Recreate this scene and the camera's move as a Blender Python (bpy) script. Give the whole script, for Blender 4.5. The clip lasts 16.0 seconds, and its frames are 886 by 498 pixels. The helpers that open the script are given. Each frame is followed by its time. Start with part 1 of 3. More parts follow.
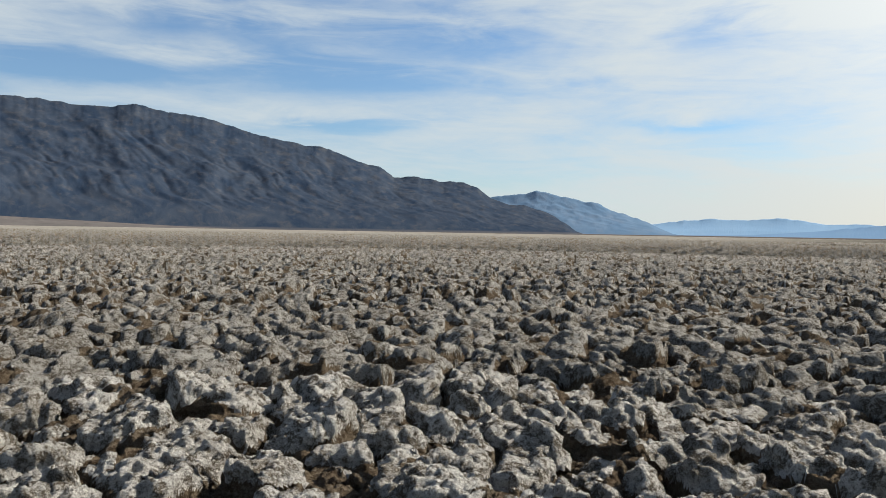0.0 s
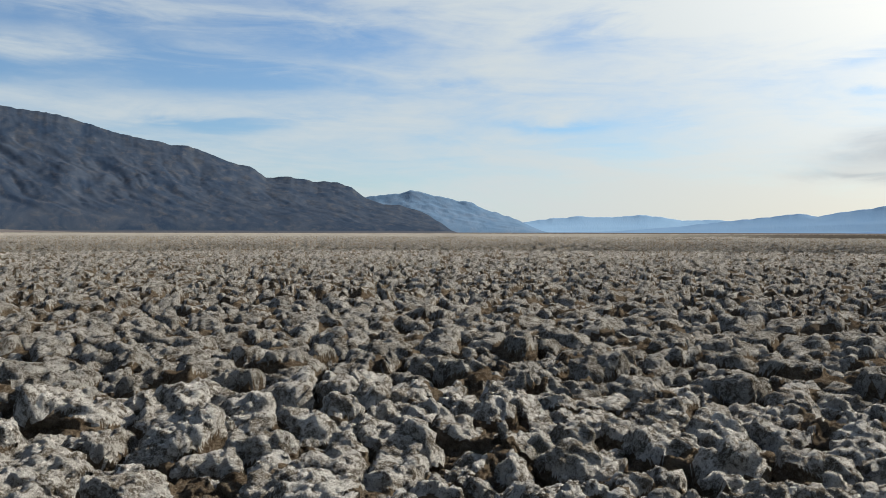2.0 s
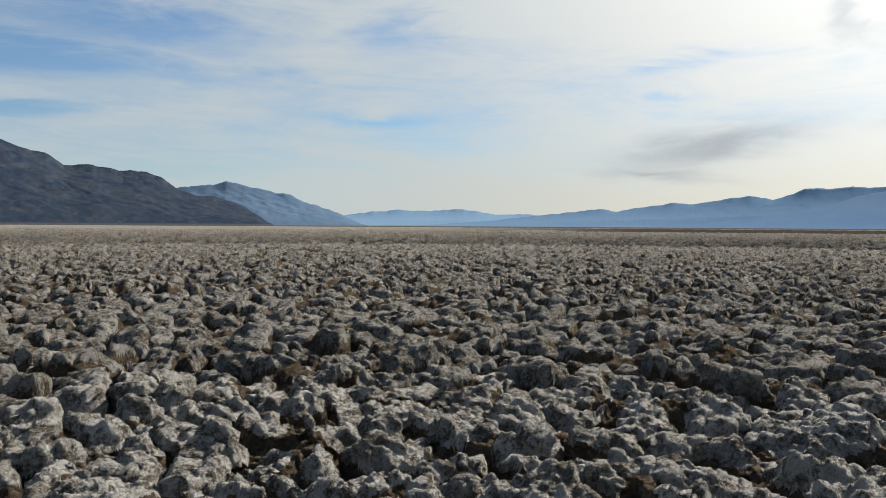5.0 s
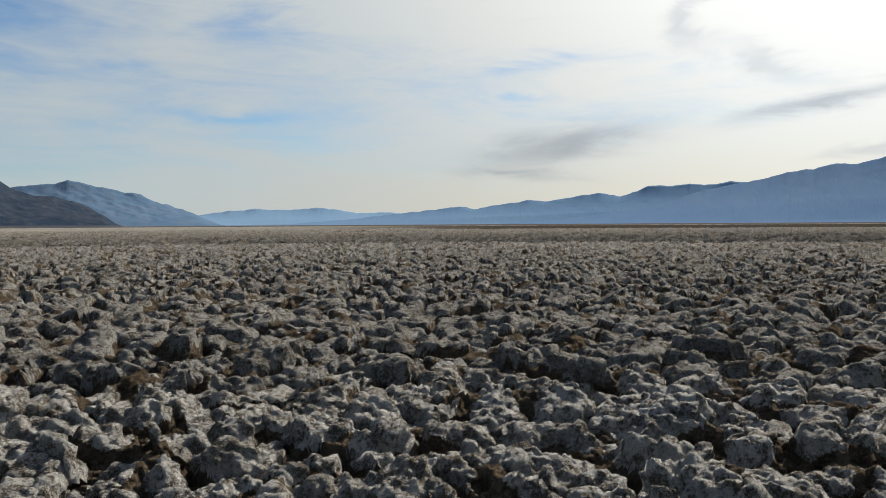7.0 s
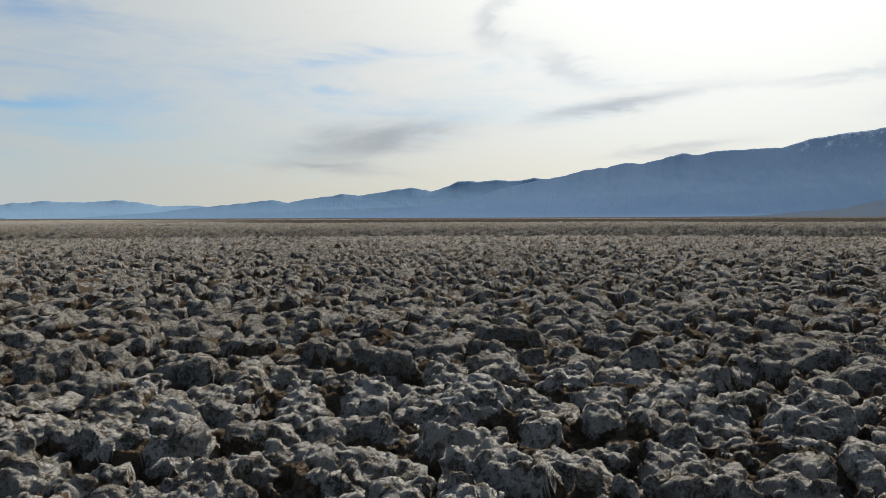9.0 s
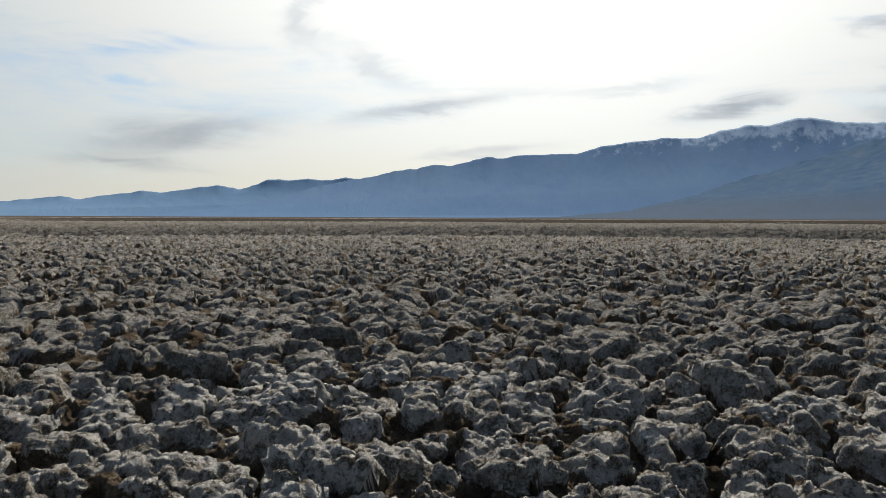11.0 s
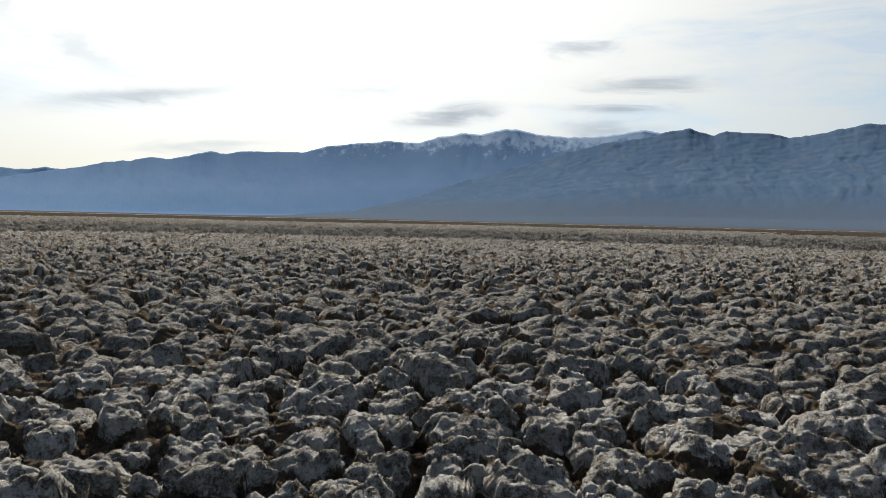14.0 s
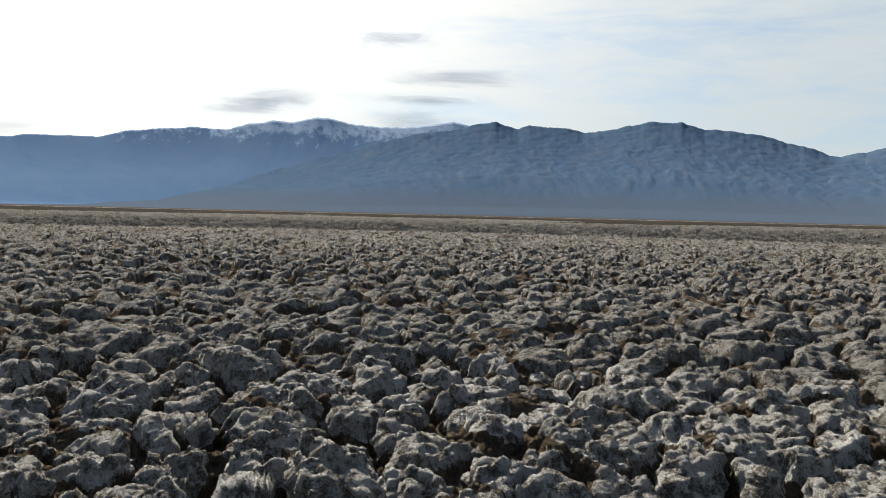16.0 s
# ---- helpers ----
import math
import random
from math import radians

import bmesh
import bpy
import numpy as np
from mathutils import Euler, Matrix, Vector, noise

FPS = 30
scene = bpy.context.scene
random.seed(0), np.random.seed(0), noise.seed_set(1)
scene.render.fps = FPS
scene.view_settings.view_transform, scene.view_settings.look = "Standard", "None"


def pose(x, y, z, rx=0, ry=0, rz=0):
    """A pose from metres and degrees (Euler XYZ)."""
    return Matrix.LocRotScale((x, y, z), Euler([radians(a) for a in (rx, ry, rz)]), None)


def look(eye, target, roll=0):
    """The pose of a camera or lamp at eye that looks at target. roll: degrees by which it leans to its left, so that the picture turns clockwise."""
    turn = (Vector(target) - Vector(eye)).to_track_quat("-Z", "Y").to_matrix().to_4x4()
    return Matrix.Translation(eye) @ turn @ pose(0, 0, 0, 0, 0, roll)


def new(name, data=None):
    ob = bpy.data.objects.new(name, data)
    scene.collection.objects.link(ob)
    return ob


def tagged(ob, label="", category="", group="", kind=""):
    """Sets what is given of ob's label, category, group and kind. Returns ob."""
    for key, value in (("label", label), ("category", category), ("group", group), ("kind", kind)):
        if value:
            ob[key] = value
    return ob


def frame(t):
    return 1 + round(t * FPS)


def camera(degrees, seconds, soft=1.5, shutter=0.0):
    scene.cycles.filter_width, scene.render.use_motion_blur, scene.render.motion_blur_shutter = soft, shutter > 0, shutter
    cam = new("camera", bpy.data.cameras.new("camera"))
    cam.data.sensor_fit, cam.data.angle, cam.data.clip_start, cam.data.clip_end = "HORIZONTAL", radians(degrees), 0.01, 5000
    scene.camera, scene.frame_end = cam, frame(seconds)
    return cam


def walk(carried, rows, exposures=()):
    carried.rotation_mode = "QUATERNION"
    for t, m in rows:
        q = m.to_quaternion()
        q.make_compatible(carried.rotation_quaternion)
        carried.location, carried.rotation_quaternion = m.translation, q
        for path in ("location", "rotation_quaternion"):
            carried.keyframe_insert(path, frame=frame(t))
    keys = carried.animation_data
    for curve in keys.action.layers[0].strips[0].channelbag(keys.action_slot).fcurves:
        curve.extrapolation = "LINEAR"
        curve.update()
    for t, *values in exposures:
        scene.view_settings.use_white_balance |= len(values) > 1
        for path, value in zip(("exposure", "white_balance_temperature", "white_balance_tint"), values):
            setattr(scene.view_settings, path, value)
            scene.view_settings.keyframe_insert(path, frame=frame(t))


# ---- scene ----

# ================= camera and walk =================
EYE = 1.5
cam = camera(58.48, 16.0, soft=0.8)
# seconds, x, y, z above the first eye, yaw, pitch, roll
ROWS = [
    (0, -0, 0, 0.0001, -3.891, -1.301, -0.9794),
    (0.5, 0.0079, 0.0091, -0.001, -6.498, -1.397, -0.5764),
    (1, 0.02, 0.0157, -0.0031, -8.378, -1.24, -0.5163),
    (1.5, 0.0349, 0.0144, -0.0054, -10.71, -1.213, -0.506),
    (2, 0.0401, 0.0146, -0.0056, -12.89, -1.232, -0.1486),
    (2.5, 0.0568, 0.0119, -0.004, -14.83, -1.138, -0.1976),
    (3, 0.0711, 0.0128, -0.0049, -17.3, -1.268, 0.0472),
    (3.5, 0.0863, 0.0201, -0.009, -19.53, -1.318, -0.0373),
    (6, 0.1562, 0.0031, -0.0092, -31.05, -1.754, -0.0056),
    (6.5, 0.1667, -0.0085, -0.0134, -33.9, -1.7, 0.3514),
    (7, 0.1893, -0.0174, -0.0127, -35.86, -1.799, 0.3325),
    (7.5, 0.2139, -0.0191, -0.0129, -38.34, -1.737, 0.0404),
    (8, 0.2393, -0.0407, -0.0122, -41.53, -1.794, 0.1814),
    (8.5, 0.2387, -0.0714, -0.0028, -44.37, -1.943, -0.1249),
    (9, 0.2197, -0.0767, -0.0023, -49.28, -2.287, 0.1979),
    (11.5, 0.1065, -0.0699, -0.0092, -64.78, -2.257, -0.4858),
    (12, 0.0966, -0.0809, -0.0109, -66.79, -2.394, -0.6876),
    (12.5, 0.0861, -0.0946, -0.0136, -69.66, -2.671, -1.021),
    (13, 0.0922, -0.1058, -0.0141, -72.41, -2.653, -1.017),
    (13.5, 0.1166, -0.1401, -0.0123, -78.25, -2.232, -1.711),
    (14, 0.1364, -0.1483, -0.0126, -82.5, -2.108, -1.365),
    (14.5, 0.1343, -0.1658, -0.0219, -86.39, -2.297, -1.341),
    (15, 0.1288, -0.1829, -0.0237, -89.62, -2.546, -1.423),
    (15.5, 0.1407, -0.1885, -0.0262, -92.59, -2.828, -1.316),
    (16, 0.1694, -0.2186, -0.0186, -95.95, -2.546, -1.366),
]
EXPOSURES = [(0.0, -0.17), (3.5, -0.34), (7.0, -0.56), (9.0, -0.60), (12.5, -0.40), (14.5, -0.32), (16.0, -0.24)]
walk(cam, [(t, pose(x, y, EYE + z, 90 + pitch, roll, yaw)) for t, x, y, z, yaw, pitch, roll in ROWS], EXPOSURES)

# ================= world, sun =================
SUN_AZ, SUN_EL = 70.0, 34.0          # degrees clockwise from +y, and above the horizon
SUN_DIR = Vector((math.sin(radians(SUN_AZ)) * math.cos(radians(SUN_EL)), math.cos(radians(SUN_AZ)) * math.cos(radians(SUN_EL)), math.sin(radians(SUN_EL))))

sun = new("sun", bpy.data.lights.new("sun", "SUN"))
sun.data.energy, sun.data.angle, sun.data.color = 10.0, radians(1.2), (1.0, 0.93, 0.83)
sun.matrix_world = look(SUN_DIR * 100, (0, 0, 0))

world = bpy.data.worlds.new("sky")
scene.world = world
world.use_nodes = True
WT = world.node_tree
WT.nodes.clear()


class Graph:
    """Short hands for building a node tree."""

    def __init__(self, tree):
        self.tree = tree

    def node(self, kind, **inputs):
        n = self.tree.nodes.new(kind)
        for key, value in inputs.items():
            self.feed(n.inputs[key.replace("_", " ")], value)
        return n

    def feed(self, socket, value):
        if isinstance(value, bpy.types.NodeSocket):
            self.tree.links.new(value, socket)
        else:
            socket.default_value = value

    def math(self, op, a, b=0.0, clamp=False):
        n = self.tree.nodes.new("ShaderNodeMath")
        n.operation, n.use_clamp = op, clamp
        self.feed(n.inputs[0], a)
        self.feed(n.inputs[1], b)
        return n.outputs[0]

    def noise(self, vector, scale, detail=4.0, rough=0.55, distortion=0.0):
        n = self.node("ShaderNodeTexNoise", Vector=vector, Scale=scale, Detail=detail, Roughness=rough, Distortion=distortion)
        return n.outputs["Fac"]

    def scaled(self, vector, factors):
        n = self.tree.nodes.new("ShaderNodeVectorMath")
        n.operation = "MULTIPLY"
        self.feed(n.inputs[0], vector)
        n.inputs[1].default_value = factors
        return n.outputs[0]

    def mix(self, fac, a, b):
        n = self.tree.nodes.new("ShaderNodeMix")
        n.data_type = "RGBA"
        self.feed(n.inputs[0], fac)
        self.feed(n.inputs[6], a if isinstance(a, bpy.types.NodeSocket) else (*a, 1))
        self.feed(n.inputs[7], b if isinstance(b, bpy.types.NodeSocket) else (*b, 1))
        return n.outputs[2]

    def span(self, value, lo, hi, to_lo=0.0, to_hi=1.0):
        n = self.tree.nodes.new("ShaderNodeMapRange")
        n.interpolation_type = "SMOOTHSTEP"
        self.feed(n.inputs[0], value)
        for i, v in enumerate((lo, hi, to_lo, to_hi)):
            n.inputs[i + 1].default_value = v
        return n.outputs[0]


# blue gaps in the high cloud: azimuth, elevation, half width, half height, slope, depth
GAPS = [
    (21.5, 9.9, 6.0, 0.8, 0.00, 0.65), (3.0, 10.6, 9.5, 1.1, 0.03, 0.65), (3.0, 7.4, 4.5, 0.5, -0.03, 0.55),
    (-3.5, 13.0, 7.0, 1.4, 0.05, 0.45), (-21.5, 7.6, 3.6, 0.45, 0.05, 0.55), (-22.5, 13.6, 4.0, 1.6, 0.0, 0.35),
    (-41.6, 11.0, 3.0, 0.55, -0.12, 0.33), (-42.0, 9.1, 1.8, 0.3, 0.0, 0.3),
    (14.0, 13.5, 8.0, 0.9, 0.02, 0.4), (-118.0, 9.0, 10.0, 4.0, 0.0, -0.25),
]
# grey streaks below the bright veil, in the same terms
STREAKS = [
    (-44.6, 5.6, 5.0, 1.15, -0.16, 0.62), (-41.0, 3.6, 4.0, 0.35, 0.05, 0.4), (-62.0, 7.8, 5.0, 0.55, -0.17, 0.6),
    (-53.4, 13.8, 1.0, 1.9, 0.9, 0.35), (-58.6, 10.6, 3.0, 0.8, 0.45, 0.3), (-83.0, 7.4, 3.0, 0.65, -0.2, 0.8),
    (-94.4, 8.0, 3.2, 0.36, 0.02, 0.7), (-91.9, 12.2, 1.4, 0.4, 0.0, 0.55), (-96.9, 9.8, 3.4, 0.3, 0.02, 0.6),
    (-93.8, 6.6, 3.2, 0.55, 0.0, 0.6), (-75.0, 9.0, 5.0, 0.35, -0.04, 0.25), (-66.0, 5.0, 4.0, 0.4, -0.1, 0.35),
]


def build_sky():
    g = Graph(WT)
    way = g.node("ShaderNodeTexCoord").outputs["Generated"]
    xyz = g.node("ShaderNodeSeparateXYZ", Vector=way)
    x, y, z = xyz.outputs
    az = g.math("MULTIPLY", g.math("ARCTAN2", g.math("MULTIPLY", x, -1.0), y), 180 / math.pi)
    el = g.math("MULTIPLY", g.math("ARCSINE", z), 180 / math.pi)
    broad = g.noise(g.scaled(way, (2.6, 2.6, 11.0)), 1.0, 5.0, 0.5, 0.6)
    wisp = g.noise(g.scaled(way, (6.0, 6.0, 34.0)), 1.0, 6.0, 0.6, 0.9)
    fine = g.noise(g.scaled(way, (26.0, 26.0, 120.0)), 1.0, 5.0, 0.62, 0.6)
    push = g.math("SUBTRACT", g.noise(g.scaled(way, (9.0, 9.0, 22.0)), 1.0, 4.0, 0.6, 0.5), 0.5)
    az_w = g.math("ADD", az, g.math("MULTIPLY", push, 9.0))
    el_w = g.math("ADD", el, g.math("MULTIPLY", g.math("SUBTRACT", wisp, 0.5), 2.4))

    def shapes(rows):
        total = 0.0
        for a, e, half_w, half_h, slope, depth in rows:
            da = g.math("SUBTRACT", az_w, a)
            de = g.math("SUBTRACT", g.math("SUBTRACT", el_w, e), g.math("MULTIPLY", da, slope))
            u, v = g.math("MULTIPLY", da, 1 / half_w), g.math("MULTIPLY", de, 1 / half_h)
            d2 = g.math("ADD", g.math("MULTIPLY", u, u), g.math("MULTIPLY", v, v))
            total = g.math("ADD", total, g.math("MULTIPLY", g.math("EXPONENT", g.math("MULTIPLY", d2, -1.0)), depth))
        return total

    gaps, streaks = shapes(GAPS), shapes(STREAKS)
    near_sun = g.node("ShaderNodeVectorMath")
    near_sun.operation = "DOT_PRODUCT"
    g.feed(near_sun.inputs[0], way)
    near_sun.inputs[1].default_value = SUN_DIR
    toward = near_sun.outputs["Value"]
    glow = g.math("POWER", g.math("MAXIMUM", toward, 0.0), 7.0)
    core = g.math("POWER", g.math("MAXIMUM", toward, 0.0), 60.0)
    # how thick the veil is
    veil = g.math("ADD", 0.56, g.math("MULTIPLY", g.math("SUBTRACT", broad, 0.5), 1.3))
    veil = g.math("ADD", veil, g.math("MULTIPLY", g.math("SUBTRACT", wisp, 0.5), 0.85))
    veil = g.math("ADD", veil, g.math("MULTIPLY", g.math("SUBTRACT", fine, 0.5), 0.28))
    veil = g.math("ADD", veil, g.math("MULTIPLY", g.math("POWER", g.math("MAXIMUM", toward, 0.0), 3.5), 0.80))
    veil = g.math("ADD", veil, g.span(el, 7.0, 0.0, 0.0, 0.30))
    veil = g.math("SUBTRACT", veil, g.span(el, 17.0, 55.0, 0.0, 0.58))
    veil = g.math("SUBTRACT", veil, gaps)
    veil = g.span(veil, 0.0, 1.0, 0.06, 0.95)
    blue = g.tree.nodes.new("ShaderNodeTexSky")
    blue.sky_type, blue.sun_disc = "NISHITA", False
    blue.sun_elevation, blue.sun_rotation = radians(SUN_EL), radians(SUN_AZ)
    blue.air_density, blue.dust_density, blue.ozone_density, blue.altitude = 1.0, 0.4, 1.5, 0
    clear = g.scaled(blue.outputs[0], (0.086, 0.112, 0.136))
    bright = g.math("ADD", 0.80, g.math("ADD", g.math("MULTIPLY", glow, 1.35), g.math("MULTIPLY", core, 0.9)))
    bright = g.math("MULTIPLY", bright, g.math("SUBTRACT", 1.0, g.math("MULTIPLY", streaks, 0.62)))
    tint = g.mix(g.math("MULTIPLY", glow, 3.5, True), (0.91, 1.0, 1.03), (1.0, 1.005, 0.955))
    low_sun = g.math("MULTIPLY", g.span(el, 7.0, 0.5), g.span(toward, 0.45, 0.85))
    tint = g.mix(low_sun, tint, (1.03, 0.98, 0.84))
    tint = g.mix(g.math("MULTIPLY", streaks, 0.8, True), tint, (0.90, 0.99, 1.12))
    cloud = g.node("ShaderNodeVectorMath")
    cloud.operation = "SCALE"
    g.feed(cloud.inputs[0], tint)
    g.feed(cloud.inputs["Scale"], bright)
    both = g.mix(veil, clear, cloud.outputs[0])
    back = g.node("ShaderNodeBackground", Color=both, Strength=1.0)
    g.tree.links.new(back.outputs[0], g.node("ShaderNodeOutputWorld").inputs[0])


build_sky()


# ================= materials =================
def material(name, rough=0.9):
    m = bpy.data.materials.new(name)
    m.use_nodes = True
    m.node_tree.nodes.clear()
    g = Graph(m.node_tree)
    shader = g.node("ShaderNodeBsdfPrincipled", Roughness=rough)
    shader.inputs["Specular IOR Level"].default_value = 0.0
    g.tree.links.new(shader.outputs[0], g.node("ShaderNodeOutputMaterial").inputs[0])
    return m, g, shader


def salt_material(name, base, pale, patch_col, grain_col, random_from="object", bead=34.0, depth=0.085):
    """Salt crust or the muddy salt below it: mottled, pitted and grainy."""
    m, g, shader = material(name, 0.93)
    at = g.node("ShaderNodeNewGeometry").outputs["Position"]
    if random_from == "object":
        chance = g.node("ShaderNodeObjectInfo").outputs["Random"]
    else:
        chance = g.node("ShaderNodeNewGeometry").outputs["Random Per Island"]
    patch = g.noise(at, 2.2, 4.0, 0.6)
    crust = g.noise(at, 9.0, 7.0, 0.72)
    grain = g.noise(at, 34.0, 6.0, 0.72)
    speck = g.noise(at, 120.0, 3.0, 0.65)
    mottle = g.span(g.noise(at, 5.0, 4.0, 0.6), 0.35, 0.62)
    col = g.mix(g.span(crust, 0.43, 0.55), base, pale)
    col = g.mix(g.math("MULTIPLY", g.span(patch, 0.46, 0.68), 0.7), col, patch_col)
    # Grain mottling; its dark pits also paint in shade too fine for the mesh.
    col = g.mix(g.math("MULTIPLY", g.span(grain, 0.49, 0.60), g.math("ADD", 0.22, g.math("MULTIPLY", mottle, 0.5))), col, grain_col)
    col = g.mix(g.math("MULTIPLY", g.span(grain, 0.46, 0.36), g.math("SUBTRACT", 0.75, g.math("MULTIPLY", mottle, 0.3))), col, (0.085, 0.066, 0.048))
    col = g.mix(g.math("MULTIPLY", g.span(speck, 0.54, 0.64), 0.5), col, (0.085, 0.066, 0.048))
    col = g.mix(g.math("MULTIPLY", g.span(speck, 0.46, 0.36), 0.40), col, grain_col)
    col = g.mix(g.math("MULTIPLY", chance, 0.22), col, patch_col)
    g.feed(shader.inputs["Base Color"], col)
    bent = g.node("ShaderNodeVectorMath")
    bent.operation = "ADD"
    g.feed(bent.inputs[0], at)
    shift = g.node("ShaderNodeTexNoise", Vector=at, Scale=24.0, Detail=3.0)
    g.feed(bent.inputs[1], g.scaled(shift.outputs["Color"], (0.04, 0.04, 0.04)))
    beads = g.tree.nodes.new("ShaderNodeTexVoronoi")
    beads.feature = "SMOOTH_F1"
    g.feed(beads.inputs["Vector"], bent.outputs[0])
    beads.inputs["Scale"].default_value, beads.inputs["Smoothness"].default_value = bead, 0.5
    fuzz = g.noise(bent.outputs[0], 85.0, 4.0, 0.7)
    relief = g.math("ADD", g.math("MULTIPLY", crust, 0.5), g.math("MULTIPLY", grain, 1.3))
    relief = g.math("SUBTRACT", relief, g.math("MULTIPLY", beads.outputs["Distance"], 0.35))
    relief = g.math("ADD", relief, g.math("MULTIPLY", fuzz, 1.0))
    relief = g.math("ADD", relief, g.math("MULTIPLY", speck, 0.14))
    bump = g.node("ShaderNodeBump", Height=relief, Strength=1.0, Distance=depth)
    g.feed(shader.inputs["Normal"], bump.outputs[0])
    return m


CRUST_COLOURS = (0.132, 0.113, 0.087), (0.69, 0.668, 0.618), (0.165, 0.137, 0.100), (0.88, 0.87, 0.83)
# Same crust darkened farther out, for self-shadow the coarser mesh lacks.
FIELD_SHADED_COLOURS = (0.100, 0.086, 0.066), (0.45, 0.434, 0.396), (0.124, 0.103, 0.076), (0.69, 0.677, 0.635)
FAR_SHADED_COLOURS = (0.076, 0.066, 0.051), (0.29, 0.279, 0.250), (0.097, 0.082, 0.061), (0.45, 0.44, 0.408)
# Brown mud, set darker and warmer to carry the shade in the clefts.
MUD_SHADE_COLOURS = (0.080, 0.056, 0.036), (0.19, 0.148, 0.102), (0.095, 0.066, 0.041), (0.30, 0.262, 0.205)
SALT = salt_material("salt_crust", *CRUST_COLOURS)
SALT_FIELD = salt_material("salt_crust_field_shaded", *FIELD_SHADED_COLOURS, random_from="island", bead=20.0, depth=0.10)
SALT_FAR = salt_material("salt_crust_far_shaded", *FAR_SHADED_COLOURS, random_from="island", bead=8.0, depth=0.15)
MUD = salt_material("muddy_salt", *MUD_SHADE_COLOURS)
MUD_FIELD = salt_material("muddy_salt_field", *MUD_SHADE_COLOURS, random_from="island", bead=20.0, depth=0.10)


def ground_material():
    """Silt between the lumps, rough salt farther out, a smooth pale pan far off, gravel at the foot of the hills."""
    m, g, shader = material("salt_flat", 0.95)
    at = g.node("ShaderNodeNewGeometry").outputs["Position"]
    flat = g.scaled(at, (1.0, 1.0, 0.0))
    dist = g.node("ShaderNodeVectorMath")
    dist.operation = "LENGTH"
    g.feed(dist.inputs[0], flat)
    r = g.math("ADD", dist.outputs["Value"], g.math("MULTIPLY", g.math("SUBTRACT", g.noise(at, 0.004, 3.0), 0.5), 260.0))
    lump = g.noise(at, 2.0, 5.0, 0.65)
    small = g.noise(at, 9.0, 4.0, 0.65)
    wide = g.noise(at, 0.05, 4.0, 0.6)
    blocks = g.tree.nodes.new("ShaderNodeTexVoronoi")
    blocks.feature = "SMOOTH_F1"
    g.feed(blocks.inputs["Vector"], flat)
    blocks.inputs["Scale"].default_value, blocks.inputs["Smoothness"].default_value = 2.1, 0.3
    block = blocks.outputs["Distance"]
    soil = g.mix(g.span(small, 0.35, 0.7), (0.085, 0.062, 0.043), (0.16, 0.125, 0.088))
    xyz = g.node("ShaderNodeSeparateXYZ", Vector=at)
    # Bearing mask: far salt painted as shaded towards the sun, as lit away from it.
    sunward = g.span(g.math("DIVIDE", g.math("SUBTRACT", xyz.outputs[0], g.math("MULTIPLY", xyz.outputs[1], 0.8)), dist.outputs["Value"]), -0.40, 0.05)
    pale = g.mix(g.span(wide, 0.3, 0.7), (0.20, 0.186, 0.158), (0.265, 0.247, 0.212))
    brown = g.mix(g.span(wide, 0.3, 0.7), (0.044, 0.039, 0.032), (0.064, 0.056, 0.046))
    rough = g.mix(g.math("MULTIPLY", sunward, g.span(r, 70.0, 330.0, 0.9, 1.0)), pale, brown)
    rough = g.mix(g.math("MULTIPLY", g.span(block, 0.42, 0.66), g.span(r, 300.0, 150.0, 0.0, 0.85)), rough, (0.07, 0.055, 0.040))
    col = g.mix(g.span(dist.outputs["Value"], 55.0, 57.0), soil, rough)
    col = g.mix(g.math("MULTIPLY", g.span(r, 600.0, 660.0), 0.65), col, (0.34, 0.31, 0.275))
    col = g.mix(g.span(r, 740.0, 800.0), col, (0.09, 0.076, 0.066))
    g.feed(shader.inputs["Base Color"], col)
    relief = g.math("SUBTRACT", g.math("ADD", g.math("MULTIPLY", lump, 0.6), g.math("MULTIPLY", small, 0.25)), block)
    bump = g.node("ShaderNodeBump", Height=relief, Strength=1.0, Distance=0.30)
    g.feed(shader.inputs["Normal"], bump.outputs[0])
    return m


GROUND = ground_material()


